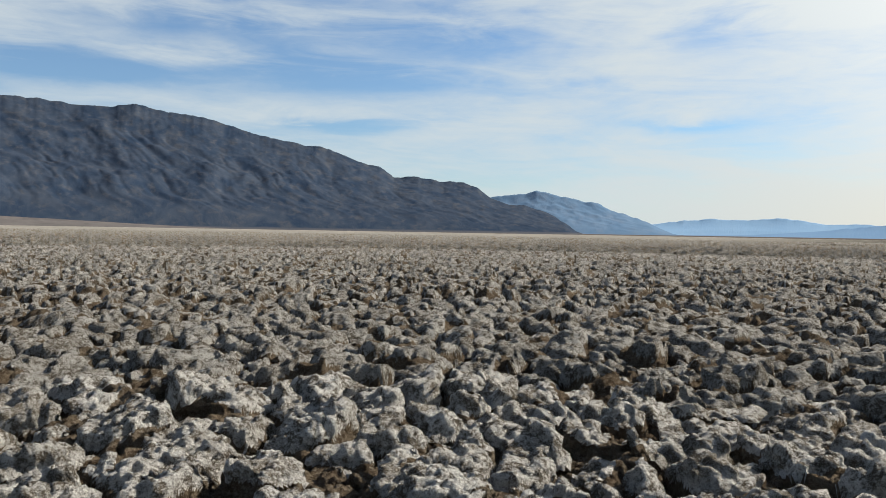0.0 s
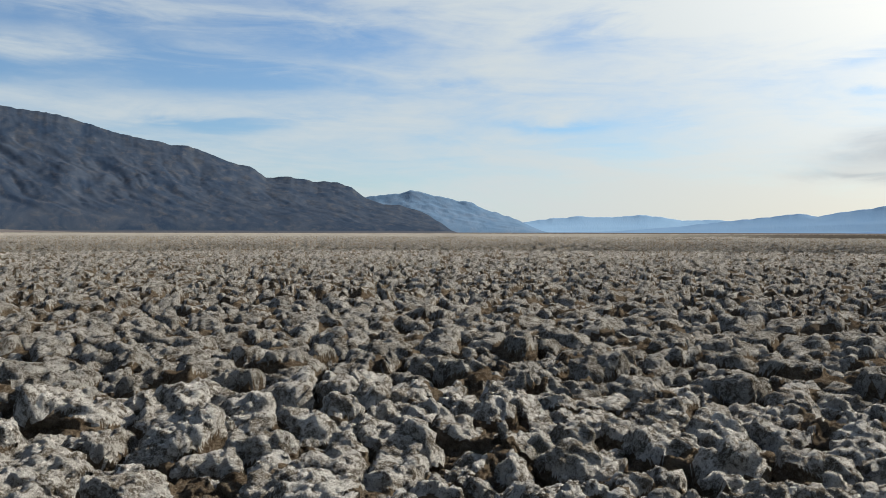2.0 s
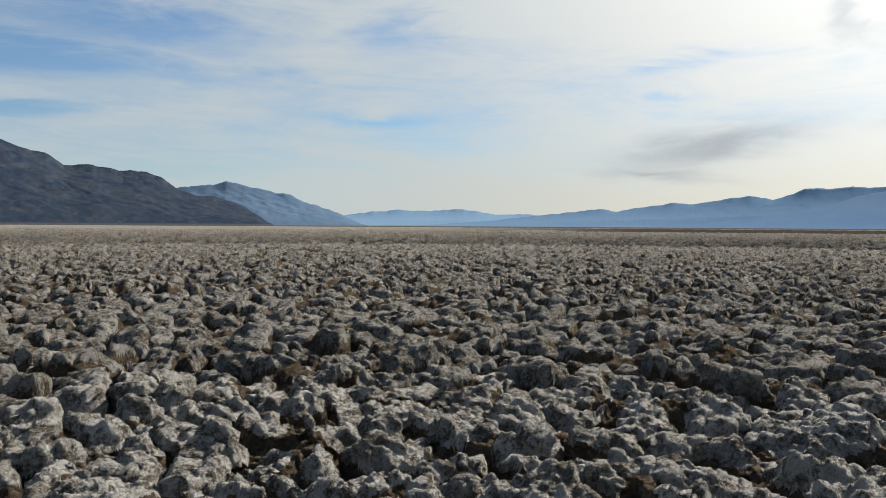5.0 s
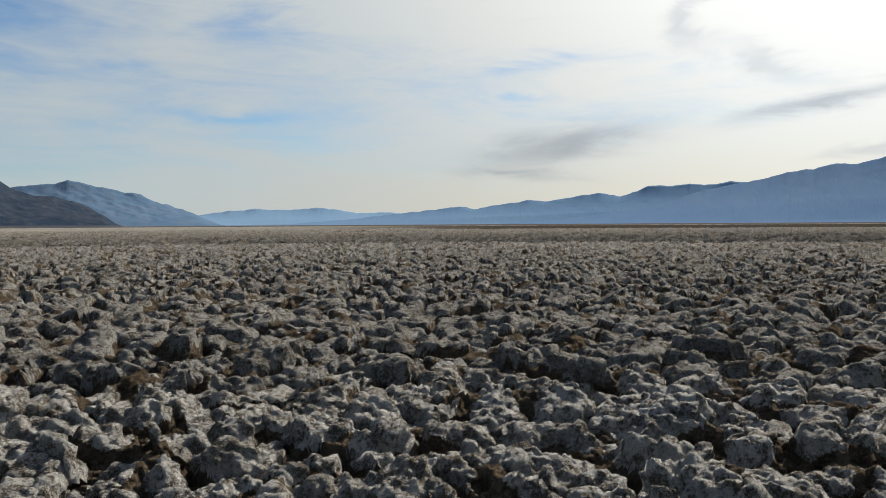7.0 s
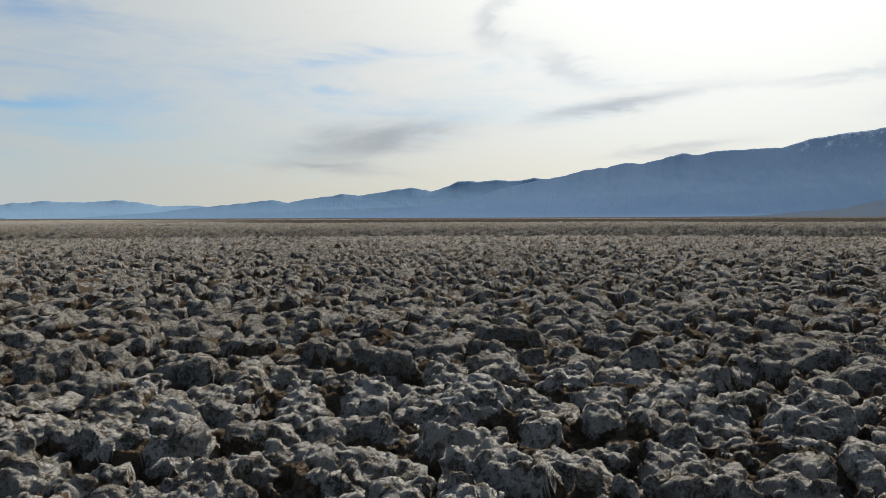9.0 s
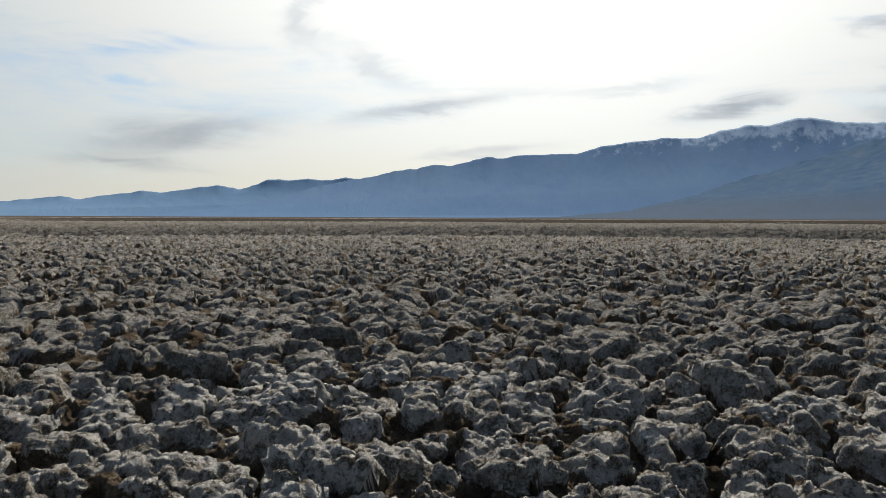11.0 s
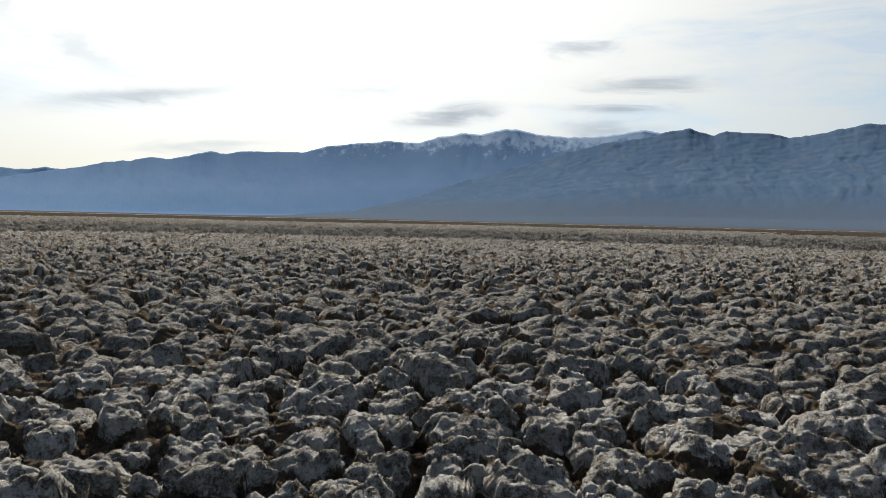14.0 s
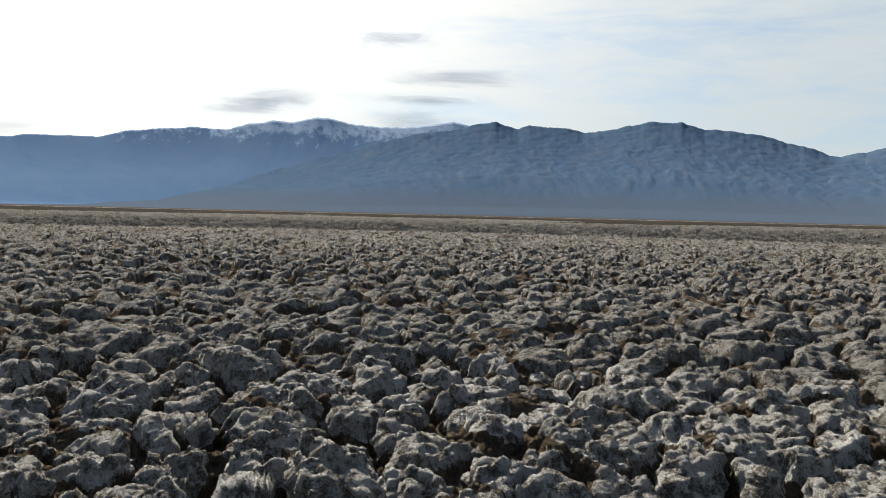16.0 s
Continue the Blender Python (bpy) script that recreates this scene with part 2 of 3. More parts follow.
def hill_material(name, dark, pale, accent, size, snow=None, fan=None, reach=3000.0):
    m, g, shader = material(name, 0.95)
    at = g.node("ShaderNodeNewGeometry").outputs["Position"]
    z = g.node("ShaderNodeSeparateXYZ", Vector=at).outputs["Z"]
    face = g.node("ShaderNodeVectorMath")
    face.operation = "NORMALIZE"
    g.feed(face.inputs[0], g.scaled(at, (1.0, 1.0, 0.0)))
    drape = g.node("ShaderNodeVectorMath")
    drape.operation = "ADD"
    g.feed(drape.inputs[0], g.scaled(face.outputs[0], (reach, reach, 0.0)))
    g.feed(drape.inputs[1], g.scaled(at, (0.35, 0.35, 1.6)))
    run = drape.outputs[0]
    bands = g.noise(run, 1 / size, 6.0, 0.62, 0.8)
    spots = g.noise(run, 2.6 / size, 7.0, 0.62, 0.3)
    scree = g.noise(run, 24.0 / size, 4.0, 0.6)
    col = g.mix(g.span(bands, 0.32, 0.68), dark, pale)
    col = g.mix(g.math("MULTIPLY", g.span(spots, 0.47, 0.72), 0.6), col, accent)
    col = g.mix(g.math("MULTIPLY", g.span(scree, 0.45, 0.75), 0.2), col, pale)
    if fan:
        top, gravel = fan
        low = g.math("ADD", z, g.math("MULTIPLY", g.math("SUBTRACT", bands, 0.5), top * 0.6))
        col = g.mix(g.span(low, top, top * 0.25), col, g.mix(g.span(spots, 0.3, 0.7, 0.0, 0.4), gravel, pale))
    if snow:
        line, soft, white = snow
        high = g.math("ADD", z, g.math("MULTIPLY", g.math("SUBTRACT", g.noise(g.scaled(run, (1.0, 1.0, 0.6)), 1 / 55.0, 5.0, 0.62), 0.5), soft * 4.0))
        col = g.mix(g.span(high, line, line + soft, 0.0, 0.65), col, white)
    g.feed(shader.inputs["Base Color"], col)
    bump = g.node("ShaderNodeBump", Height=g.math("ADD", spots, g.math("MULTIPLY", scree, 0.5)), Strength=0.3, Distance=size * 0.04)
    g.feed(shader.inputs["Normal"], bump.outputs[0])
    return m


# Dark rock; its blue cast is haze put into the colour.
ROCK_NEAR = hill_material("dark_rock_haze_tint", (0.019, 0.031, 0.053), (0.038, 0.049, 0.068), (0.066, 0.068, 0.073), 55.0, fan=(3.5, (0.075, 0.076, 0.082)), reach=1500.0)
# The air's blue haze is mixed into this rock's base colours.
ROCK_MID = hill_material("desert_rock_haze_tint", (0.085, 0.143, 0.218), (0.105, 0.16, 0.23), (0.122, 0.162, 0.218), 160.0)
GRAVEL = hill_material("grey_gravel", (0.092, 0.085, 0.083), (0.118, 0.108, 0.102), (0.145, 0.132, 0.12), 40.0, reach=900.0)
# Farther ranges: distance haze painted into rock, gravel and snow colours, palest farthest.
ROCK_SLOPE = hill_material("slope_rock_haze_tint", (0.128, 0.212, 0.322), (0.138, 0.222, 0.328), (0.146, 0.224, 0.32), 300.0, reach=4000.0)
ROCK_HAZE = hill_material("distant_rock_haze_tint", (0.175, 0.28, 0.40), (0.186, 0.292, 0.41), (0.195, 0.292, 0.40), 300.0, reach=4000.0)
ROCK_FAR = hill_material("far_rock_haze_tint", (0.112, 0.180, 0.285), (0.124, 0.192, 0.29), (0.132, 0.194, 0.282), 300.0, (345.0, 100.0, (0.40, 0.49, 0.59)), (110.0, (0.100, 0.166, 0.270)), reach=4000.0)
# Blue of the haze sits in the rock, snow and gravel colours.
ROCK_WEST = hill_material("west_rock_haze_tint", (0.060, 0.102, 0.162), (0.075, 0.116, 0.172), (0.102, 0.128, 0.164), 150.0, (450.0, 80.0, (0.22, 0.34, 0.43)), (95.0, (0.082, 0.104, 0.136)))


# ================= solid noise on arrays =================
def hashed(ix, iy, iz, salt=0):
    h = (ix * 374761393 + iy * 668265263 + iz * 2147483647 + salt * 974634777) & 0xFFFFFFFF
    h = ((h ^ (h >> 13)) * 1274126177) & 0xFFFFFFFF
    return (h ^ (h >> 16)) & 0xFFFFFFFF


def gradient_noise(x, y, z, salt=0):
    """Smooth noise of about -1 to 1."""
    ix, iy, iz = np.floor(x).astype(np.int64), np.floor(y).astype(np.int64), np.floor(z).astype(np.int64)
    fx, fy, fz = x - ix, y - iy, z - iz
    u, v, w = (f * f * f * (f * (f * 6 - 15) + 10) for f in (fx, fy, fz))
    out = np.zeros_like(fx)
    for dx in (0, 1):
        for dy in (0, 1):
            for dz in (0, 1):
                h = hashed(ix + dx, iy + dy, iz + dz, salt)
                gx, gy, gz = (h & 255) / 127.5 - 1, ((h >> 8) & 255) / 127.5 - 1, ((h >> 16) & 255) / 127.5 - 1
                weight = (u if dx else 1 - u) * (v if dy else 1 - v) * (w if dz else 1 - w)
                out += weight * (gx * (fx - dx) + gy * (fy - dy) + gz * (fz - dz))
    return out * 1.3


def fractal(x, y, z, octaves, salt=0, gain=0.5):
    total, amp, f = np.zeros_like(x), 1.0, 1.0
    for k in range(octaves):
        total += amp * gradient_noise(x * f, y * f, z * f, salt + k)
        amp, f = amp * gain, f * 2.03
    return total


def knobs(x, y, z, salt=0):
    """Rounded bulges with creases between them, 0 in a crease to about 1 on a bulge."""
    ix, iy, iz = np.floor(x).astype(np.int64), np.floor(y).astype(np.int64), np.floor(z).astype(np.int64)
    best = np.full(x.shape, 9.0)
    for dx in (-1, 0, 1):
        for dy in (-1, 0, 1):
            for dz in (-1, 0, 1):
                h = hashed(ix + dx, iy + dy, iz + dz, salt)
                px, py, pz = (h & 255) / 255, ((h >> 8) & 255) / 255, ((h >> 16) & 255) / 255
                best = np.minimum(best, (ix + dx + px - x) ** 2 + (iy + dy + py - y) ** 2 + (iz + dz + pz - z) ** 2)
    return 1 - np.minimum(best, 1.2)


def mesh_from(name, verts, faces, mat, smooth=True):
    """A mesh from arrays of vertices and of quads."""
    me = bpy.data.meshes.new(name)
    n = len(faces)
    me.vertices.add(len(verts))
    me.vertices.foreach_set("co", np.ascontiguousarray(verts, dtype=np.float32).ravel())
    me.loops.add(n * 4)
    me.loops.foreach_set("vertex_index", np.ascontiguousarray(faces, dtype=np.int32).ravel())
    me.polygons.add(n)
    me.polygons.foreach_set("loop_start", np.arange(n, dtype=np.int32) * 4)
    me.polygons.foreach_set("loop_total", np.full(n, 4, dtype=np.int32))
    me.polygons.foreach_set("use_smooth", np.full(n, smooth))
    me.materials.append(mat)
    me.update(calc_edges=True)
    me.validate()
    return me


def grid_faces(rows, cols, wrap=False):
    i = np.arange(rows - 1)[:, None] * cols
    j = np.arange(cols if wrap else cols - 1)[None, :]
    k = (j + 1) % cols
    return np.stack([i + j, i + k, i + cols + k, i + cols + j], -1).reshape(-1, 4)


# ================= mountains =================
def smooth_ridge(points, az):
    """Elevation of the crest, degrees, along the azimuths."""
    pts = np.array(points)[::-1]
    return np.interp(az, pts[:, 0], pts[:, 1])


def mountain_range(name, points, foot, crest, mat, label, fan=0.12, gully=60.0, cut=0.5, seed=0, step=0.14, rows=60, steep=0.9, jag=0.006, toe=0.10, skew=150.0):
    """A long range seen from the plain: a fan of gravel at the foot, gullied slopes and a crest."""
    az = np.arange(points[-1][0], points[0][0] + step, step)
    crest_el = smooth_ridge(points, az)
    ripple = fractal(az * 0.9, az * 0 + seed, az * 0, 4, seed + 40, 0.6) * 0.085
    rise = np.tan(np.radians(np.maximum(crest_el + ripple * np.clip(crest_el / 1.0, 0, 1), 0.01)))
    back = 14
    v = np.concatenate([np.linspace(0, 1, rows), 1 + np.linspace(0, 1, back + 1)[1:] * 0.8])
    V, A = np.meshgrid(v, np.radians(az), indexing="ij")
    H = np.broadcast_to(rise, V.shape) * crest
    near = np.minimum(V, 1.0)
    wide = np.exp(-0.5 * (np.arange(-8, 8 + step, step) / 3.0) ** 2)
    pad = len(wide) // 2
    calm = np.convolve(np.pad(rise, pad, mode="edge"), wide / wide.sum(), "same")[pad:pad + len(rise)]
    calm = np.minimum(calm, rise * 1.2) * crest
    H = H * near ** 6 + calm[None, :] * (1 - near ** 6)
    dist = foot + (crest - foot) * V
    X, Y = -np.sin(A) * dist, np.cos(A) * dist
    along = A * crest - skew * near
    wander = fractal(X / (gully * 3), Y / (gully * 3), X * 0, 3, seed)
    big = np.abs(fractal((along + wander * gully * 0.7) / (gully * 2.2), near * 1.3, X * 0 + seed, 3, seed + 5, 0.45))
    mid = np.abs(fractal((along + wander * gully * 0.5) / (gully * 0.7), near * 2.6, X * 0 + seed, 3, seed + 9, 0.5))
    fine = np.abs(fractal(X / (gully * 0.22), Y / (gully * 0.22), X * 0, 3, seed + 13, 0.55))
    fan_h = fan * near / 0.35
    rock = np.clip((near - toe) / (1 - toe), 0, 1) ** steep
    profile = np.maximum(np.minimum(fan_h, fan + 0.05 * near), 0) * (1 - near) + rock * near + (1 - near) * rock * 0.6
    profile = profile / profile[rows - 1].max()
    bulge = np.clip(near * 1.6, 0, 1) * (1 - near) ** 0.6
    drop = cut * bulge * np.clip((near - toe) * 4, 0, 1) * (1 - np.clip(big * 1.1 + mid * 0.45 + fine * 0.08, 0, 1))
    Z = H * np.clip(profile - drop, 0, None)
    rough = np.clip((near - 0.15) * 3, 0, 1)
    Z += crest * jag * fractal(X / (gully * 0.6), Y / (gully * 0.6), X * 0, 4, seed + 20) * rough * np.clip(H / (crest * 0.03), 0, 1)
    Z = np.where(V > 1, Z * np.clip(1 - (V - 1) * 1.1, 0, 1), Z)
    Z = np.where(V == 0, -2.0, Z)
    verts = np.stack([X, Y, Z - 0.5], -1).reshape(-1, 3)
    ob = new(name, mesh_from(name, verts, grid_faces(len(v), len(az)), mat))
    return tagged(ob, label, "mountain range", kind="structure")


# crest lines: azimuth from +y to the left, elevation, degrees
EAST_CREST = [(60.0, 6.5), (45.0, 7.2), (33.0, 7.9), (25.37, 8.07), (24.44, 8.13), (22.01, 7.99), (21.35, 7.83), (18.8, 7.96), (17.4, 8.21), (15.6, 7.85), (13.03, 7.63), (10.75, 6.98),
    (9.21, 6.47), (6.86, 6.21), (3.67, 5.57), (1.64, 4.74), (0.83, 4.56), (-0.28, 3.93), (-2.03, 3.89), (-3.67, 3.63), (-5.38, 3.7), (-6.33, 3.19),
    (-7.15, 2.59), (-8.59, 2.04), (-9.8, 1.98), (-11.22, 1.59), (-12.64, 0.8), (-13.45, 0.21), (-13.9, 0.05)]
SOUTH_CREST = [(4.0, 1.0), (-3.0, 1.9), (-7.36, 2.55), (-8.98, 2.7), (-10.59, 3.0), (-11.6, 2.89), (-13.01, 2.46), (-14.6, 2.28), (-16.18, 1.61), (-17.75, 1.12), (-19.1, 0.54), (-20.06, 0.12), (-20.5, 0.03)]
FAR_CREST = [(-12.0, 0.3), (-18.58, 0.7), (-19.73, 0.9), (-22.45, 1.17), (-24.03, 1.08), (-27.23, 1.24), (-29.66, 0.86), (-31.7, 0.89), (-34.0, 0.75), (-37.0, 0.4), (-40.0, 0.05)]
SLOPE_CREST = [(-20.0, 0.01), (-25.0, 0.1), (-29.66, 0.45), (-31.7, 0.72), (-34.56, 0.99), (-37.01, 1.3), (-38.23, 1.13), (-38.84, 1.25),
    (-40.66, 1.48), (-42.07, 1.75), (-43.46, 1.61), (-45.04, 1.91), (-46.99, 2.2), (-48.53, 1.9), (-50.43, 2.62), (-52.29, 2.62), (-53.2, 2.75), (-54.1, 2.58), (-55.88, 2.83), (-57.61, 2.7), (-62.0, 2.0), (-68.0, 0.6), (-70.0, 0.05)]
SNOW_CREST = [(-40.0, 0.02), (-44.5, 0.5), (-48.5, 1.1), (-52.0, 1.75), (-55.2, 2.45), (-57.61, 2.9), (-59.3, 3.29), (-60.45, 3.5), (-60.94, 3.48), (-62.16, 3.82), (-63.51, 3.74), (-65.97, 4.38), (-66.9, 4.28), (-68.37, 4.47), (-70.52, 4.53), (-72.61, 4.6), (-73.96, 5.0), (-75.08, 5.22), (-76.69, 5.4),
    (-78.28, 5.53), (-80.85, 5.55), (-82.01, 5.98), (-83.35, 6.2), (-85.44, 6.3), (-86.55, 6.55), (-87.6, 6.65), (-88.4, 6.45), (-89.31, 6.24), (-91.45, 6.1), (-93.3, 6.16), (-94.85, 6.35), (-96.6, 6.61), (-97.9, 6.36), (-101.0, 5.8), (-106.0, 5.0)]
WEST_CREST = [(-66.0, 0.02), (-71.0, 0.12), (-76.0, 0.6), (-80.0, 1.7), (-83.47, 2.68), (-85.86, 3.35), (-89.07, 4.37), (-91.49, 5.12), (-94.32, 5.78), (-97.15, 6.15), (-97.95, 6.44), (-99.55, 6.69), (-101.16, 6.19), (-101.95, 6.43), (-104.31, 6.32), (-105.87, 5.97),
    (-107.39, 6.16), (-108.89, 6.45), (-110.36, 6.74), (-112.55, 6.67), (-113.99, 6.2), (-116.07, 6.01), (-117.77, 5.72), (-119.43, 5.2), (-120.6, 4.9), (-121.8, 4.4), (-122.52, 4.31), (-123.8, 4.61), (-124.99, 4.81), (-132.0, 5.6), (-145.0, 4.5), (-160.0, 4.9)]
mountain_range("mountain_east", EAST_CREST, 950.0, 1750.0, ROCK_NEAR, "dark brown-grey bare rocky mountain with steep gullied slopes", fan=0.03, gully=105.0, cut=0.16, seed=4, step=0.08, rows=110, jag=0.0022, toe=0.02, skew=260.0)
mountain_range("gravel_fan", [(60.0, 1.3), (40.0, 1.15), (30.0, 0.9), (25.0, 0.72), (20.0, 0.5), (15.0, 0.22), (11.0, 0.02)], 800.0, 1050.0, GRAVEL, "low mauve-grey gravel fan at the foot of the mountain", fan=0.3, gully=60.0, cut=0.02, seed=7, rows=24, steep=1.0, jag=0.0001)
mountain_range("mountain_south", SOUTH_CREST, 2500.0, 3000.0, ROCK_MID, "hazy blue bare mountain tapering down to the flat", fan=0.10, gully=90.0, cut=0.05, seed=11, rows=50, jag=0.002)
mountain_range("mountain_distant", FAR_CREST, 4300.0, 4800.0, ROCK_HAZE, "low mountains far down the valley, tinted pale blue for haze", fan=0.2, gully=130.0, cut=0.02, seed=17, rows=30, steep=1.1, jag=0.0002)
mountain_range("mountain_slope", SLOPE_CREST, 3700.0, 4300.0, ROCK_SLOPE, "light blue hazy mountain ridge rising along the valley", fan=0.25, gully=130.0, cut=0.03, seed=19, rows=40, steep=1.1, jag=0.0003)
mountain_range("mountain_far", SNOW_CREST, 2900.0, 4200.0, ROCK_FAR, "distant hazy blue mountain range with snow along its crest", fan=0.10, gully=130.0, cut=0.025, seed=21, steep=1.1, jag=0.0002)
mountain_range("mountain_west", WEST_CREST, 1900.0, 3500.0, ROCK_WEST, "rugged mountain range, tinted blue-grey for haze, rising from a long gravel fan", fan=0.22, gully=80.0, cut=0.036, seed=31, steep=1.2, jag=0.0012, step=0.1, rows=90)
mountain_range("mountain_north", [(180.0, 4.9), (165.0, 3.2), (150.0, 4.4), (130.0, 2.6), (110.0, 3.8), (90.0, 5.2), (72.0, 5.6), (60.0, 6.4)], 1400.0, 2400.0, ROCK_NEAR,
               "dark brown-grey bare mountain range behind the flat", fan=0.15, gully=110.0, cut=0.5, seed=41, step=0.4, rows=40)

# ================= the salt crust: lumps with clefts between them =================
VIEW_LEFT, VIEW_RIGHT = 33.0, -129.0     # azimuths between which the field is seen
FIELD_R = 58.0                           # the finely built field reaches this far
SPOT_R = 16.0                            # lumps with places of their own as far as this
# salt lumps that stand out: x, y, width, height
NEAREST_LUMPS = [
    (3.82, 1.4, 0.31, 0.16), (4.01, 0.85, 0.31, 0.12), (4.12, 0.3, 0.31, 0.25), (3.79, 1.71, 0.26, 0.18), (4.17, -0.92, 0.4, 0.21), (3.01, 3.06, 0.21, 0.12), (3.51, 2.5, 0.49, 0.33), (2.43, 3.56, 0.27, 0.16),
    (2.71, 3.38, 0.3, 0.19), (0.18, 4.35, 0.6, 0.25), (4.36, 0.26, 0.36, 0.18), (4, 1.76, 0.27, 0.11), (4.33, 0.74, 0.34, 0.22), (4.14, -1.54, 0.3, 0.18), (4.38, -1.24, 0.28, 0.17), (3.97, 2.28, 0.4, 0.25),
    (3.72, 2.69, 0.47, 0.25), (1.25, 4.46, 0.26, 0.16), (4.63, -0.16, 0.38, 0.15), (-1.3, 4.5, 0.61, 0.24), (4.68, -0.61, 0.35, 0.2), (2.6, 3.95, 0.26, 0.17), (1.54, 4.49, 0.37, 0.18), (4.29, -2.09, 0.48, 0.2),
]
NEAR_LUMPS = [
    (-1.9, 4.4, 0.47, 0.17), (4.19, -2.38, 0.42, 0.22), (4.82, 0.4, 0.43, 0.21), (0.86, 4.77, 0.51, 0.16), (4.56, 1.7, 0.61, 0.18), (1.95, 4.47, 0.57, 0.19), (4.81, 1.28, 0.44, 0.17), (5.03, -0.59, 0.45, 0.16),
    (5.05, -1.04, 0.45, 0.34), (5.1, 1, 0.32, 0.17), (4.95, 1.66, 0.29, 0.18), (0.59, 5.21, 0.3, 0.2), (4.93, -1.83, 0.39, 0.13), (2.86, 4.46, 0.37, 0.22), (4.51, 2.81, 0.44, 0.22), (3.3, 4.22, 0.35, 0.24),
    (-0.01, 5.36, 0.49, 0.22), (0.93, 5.32, 0.42, 0.21), (2.65, 4.72, 0.45, 0.25), (5.14, 1.71, 0.35, 0.15), (5.38, 0.76, 0.38, 0.26), (5.03, 2.07, 0.26, 0.18), (5.03, -2.16, 0.34, 0.3), (4.89, 2.5, 0.34, 0.22),
]
MIDDLE_LUMPS = [
    (5.47, -0.63, 0.42, 0.21), (5.52, 0.17, 0.36, 0.39), (2.08, 5.13, 0.32, 0.19), (5.24, -1.82, 0.6, 0.21), (0.35, 5.58, 0.36, 0.27), (-0.54, 5.57, 0.66, 0.25), (5.66, -0.13, 0.24, 0.36), (5.14, 2.45, 0.43, 0.22),
    (1.41, 5.52, 0.4, 0.17), (5.01, -2.78, 0.58, 0.24), (5.68, -0.95, 0.28, 0.24), (-1.83, 5.49, 0.64, 0.26), (4.56, 3.57, 0.85, 0.26), (2.49, 5.3, 0.41, 0.22), (3.91, 4.48, 0.49, 0.17), (5.55, 2.39, 0.42, 0.21),
    (5.86, 1.52, 0.69, 0.26), (1.84, 5.77, 0.26, 0.24), (3.55, 4.92, 0.46, 0.24), (4.34, 4.25, 0.46, 0.26), (6.37, -0.33, 0.49, 0.38), (-2.65, 5.94, 0.5, 0.25), (5.65, -3.32, 0.53, 0.2), (3.44, 5.59, 0.46, 0.21),
]
FARTHER_LUMPS = [
    (-1.37, 6.42, 0.82, 0.33), (-0.48, 6.55, 0.42, 0.29), (6.66, 1.17, 0.43, 0.27), (6.75, -0.98, 0.42, 0.23), (6.95, 0.74, 0.63, 0.41), (0.23, 7.01, 0.73, 0.26), (3.37, 6.27, 0.45, 0.24), (6.68, -2.46, 0.58, 0.21),
    (-2.53, 6.81, 0.61, 0.26), (6.27, 3.69, 0.55, 0.26), (5.43, 5.1, 0.82, 0.24), (6.56, 3.93, 0.68, 0.17), (2.07, 7.47, 0.65, 0.27), (-3.08, 7.3, 0.45, 0.27), (3.29, 7.44, 0.55, 0.28), (-1.92, 8.04, 0.86, 0.27),
    (1.28, 8.24, 0.42, 0.25), (6.55, 5.4, 0.71, 0.25), (6.04, 6.36, 0.67, 0.25), (7.77, -4.26, 0.73, 0.28), (7.43, 4.96, 0.74, 0.29), (-0.1, 8.96, 0.57, 0.27), (3.07, 9.05, 0.54, 0.38),
]




def noise2(x, y, salt=0):
    """Smooth noise in the plane, about -1 to 1."""
    ix, iy = np.floor(x).astype(np.int64), np.floor(y).astype(np.int64)
    fx, fy = x - ix, y - iy
    u, v = (f * f * f * (f * (f * 6 - 15) + 10) for f in (fx, fy))
    out = np.zeros_like(fx)
    for dx in (0, 1):
        for dy in (0, 1):
            h = hashed(ix + dx, iy + dy, salt, salt)
            gx, gy = (h & 255) / 127.5 - 1, ((h >> 8) & 255) / 127.5 - 1
            out += (u if dx else 1 - u) * (v if dy else 1 - v) * (gx * (fx - dx) + gy * (fy - dy))
    return out * 1.5


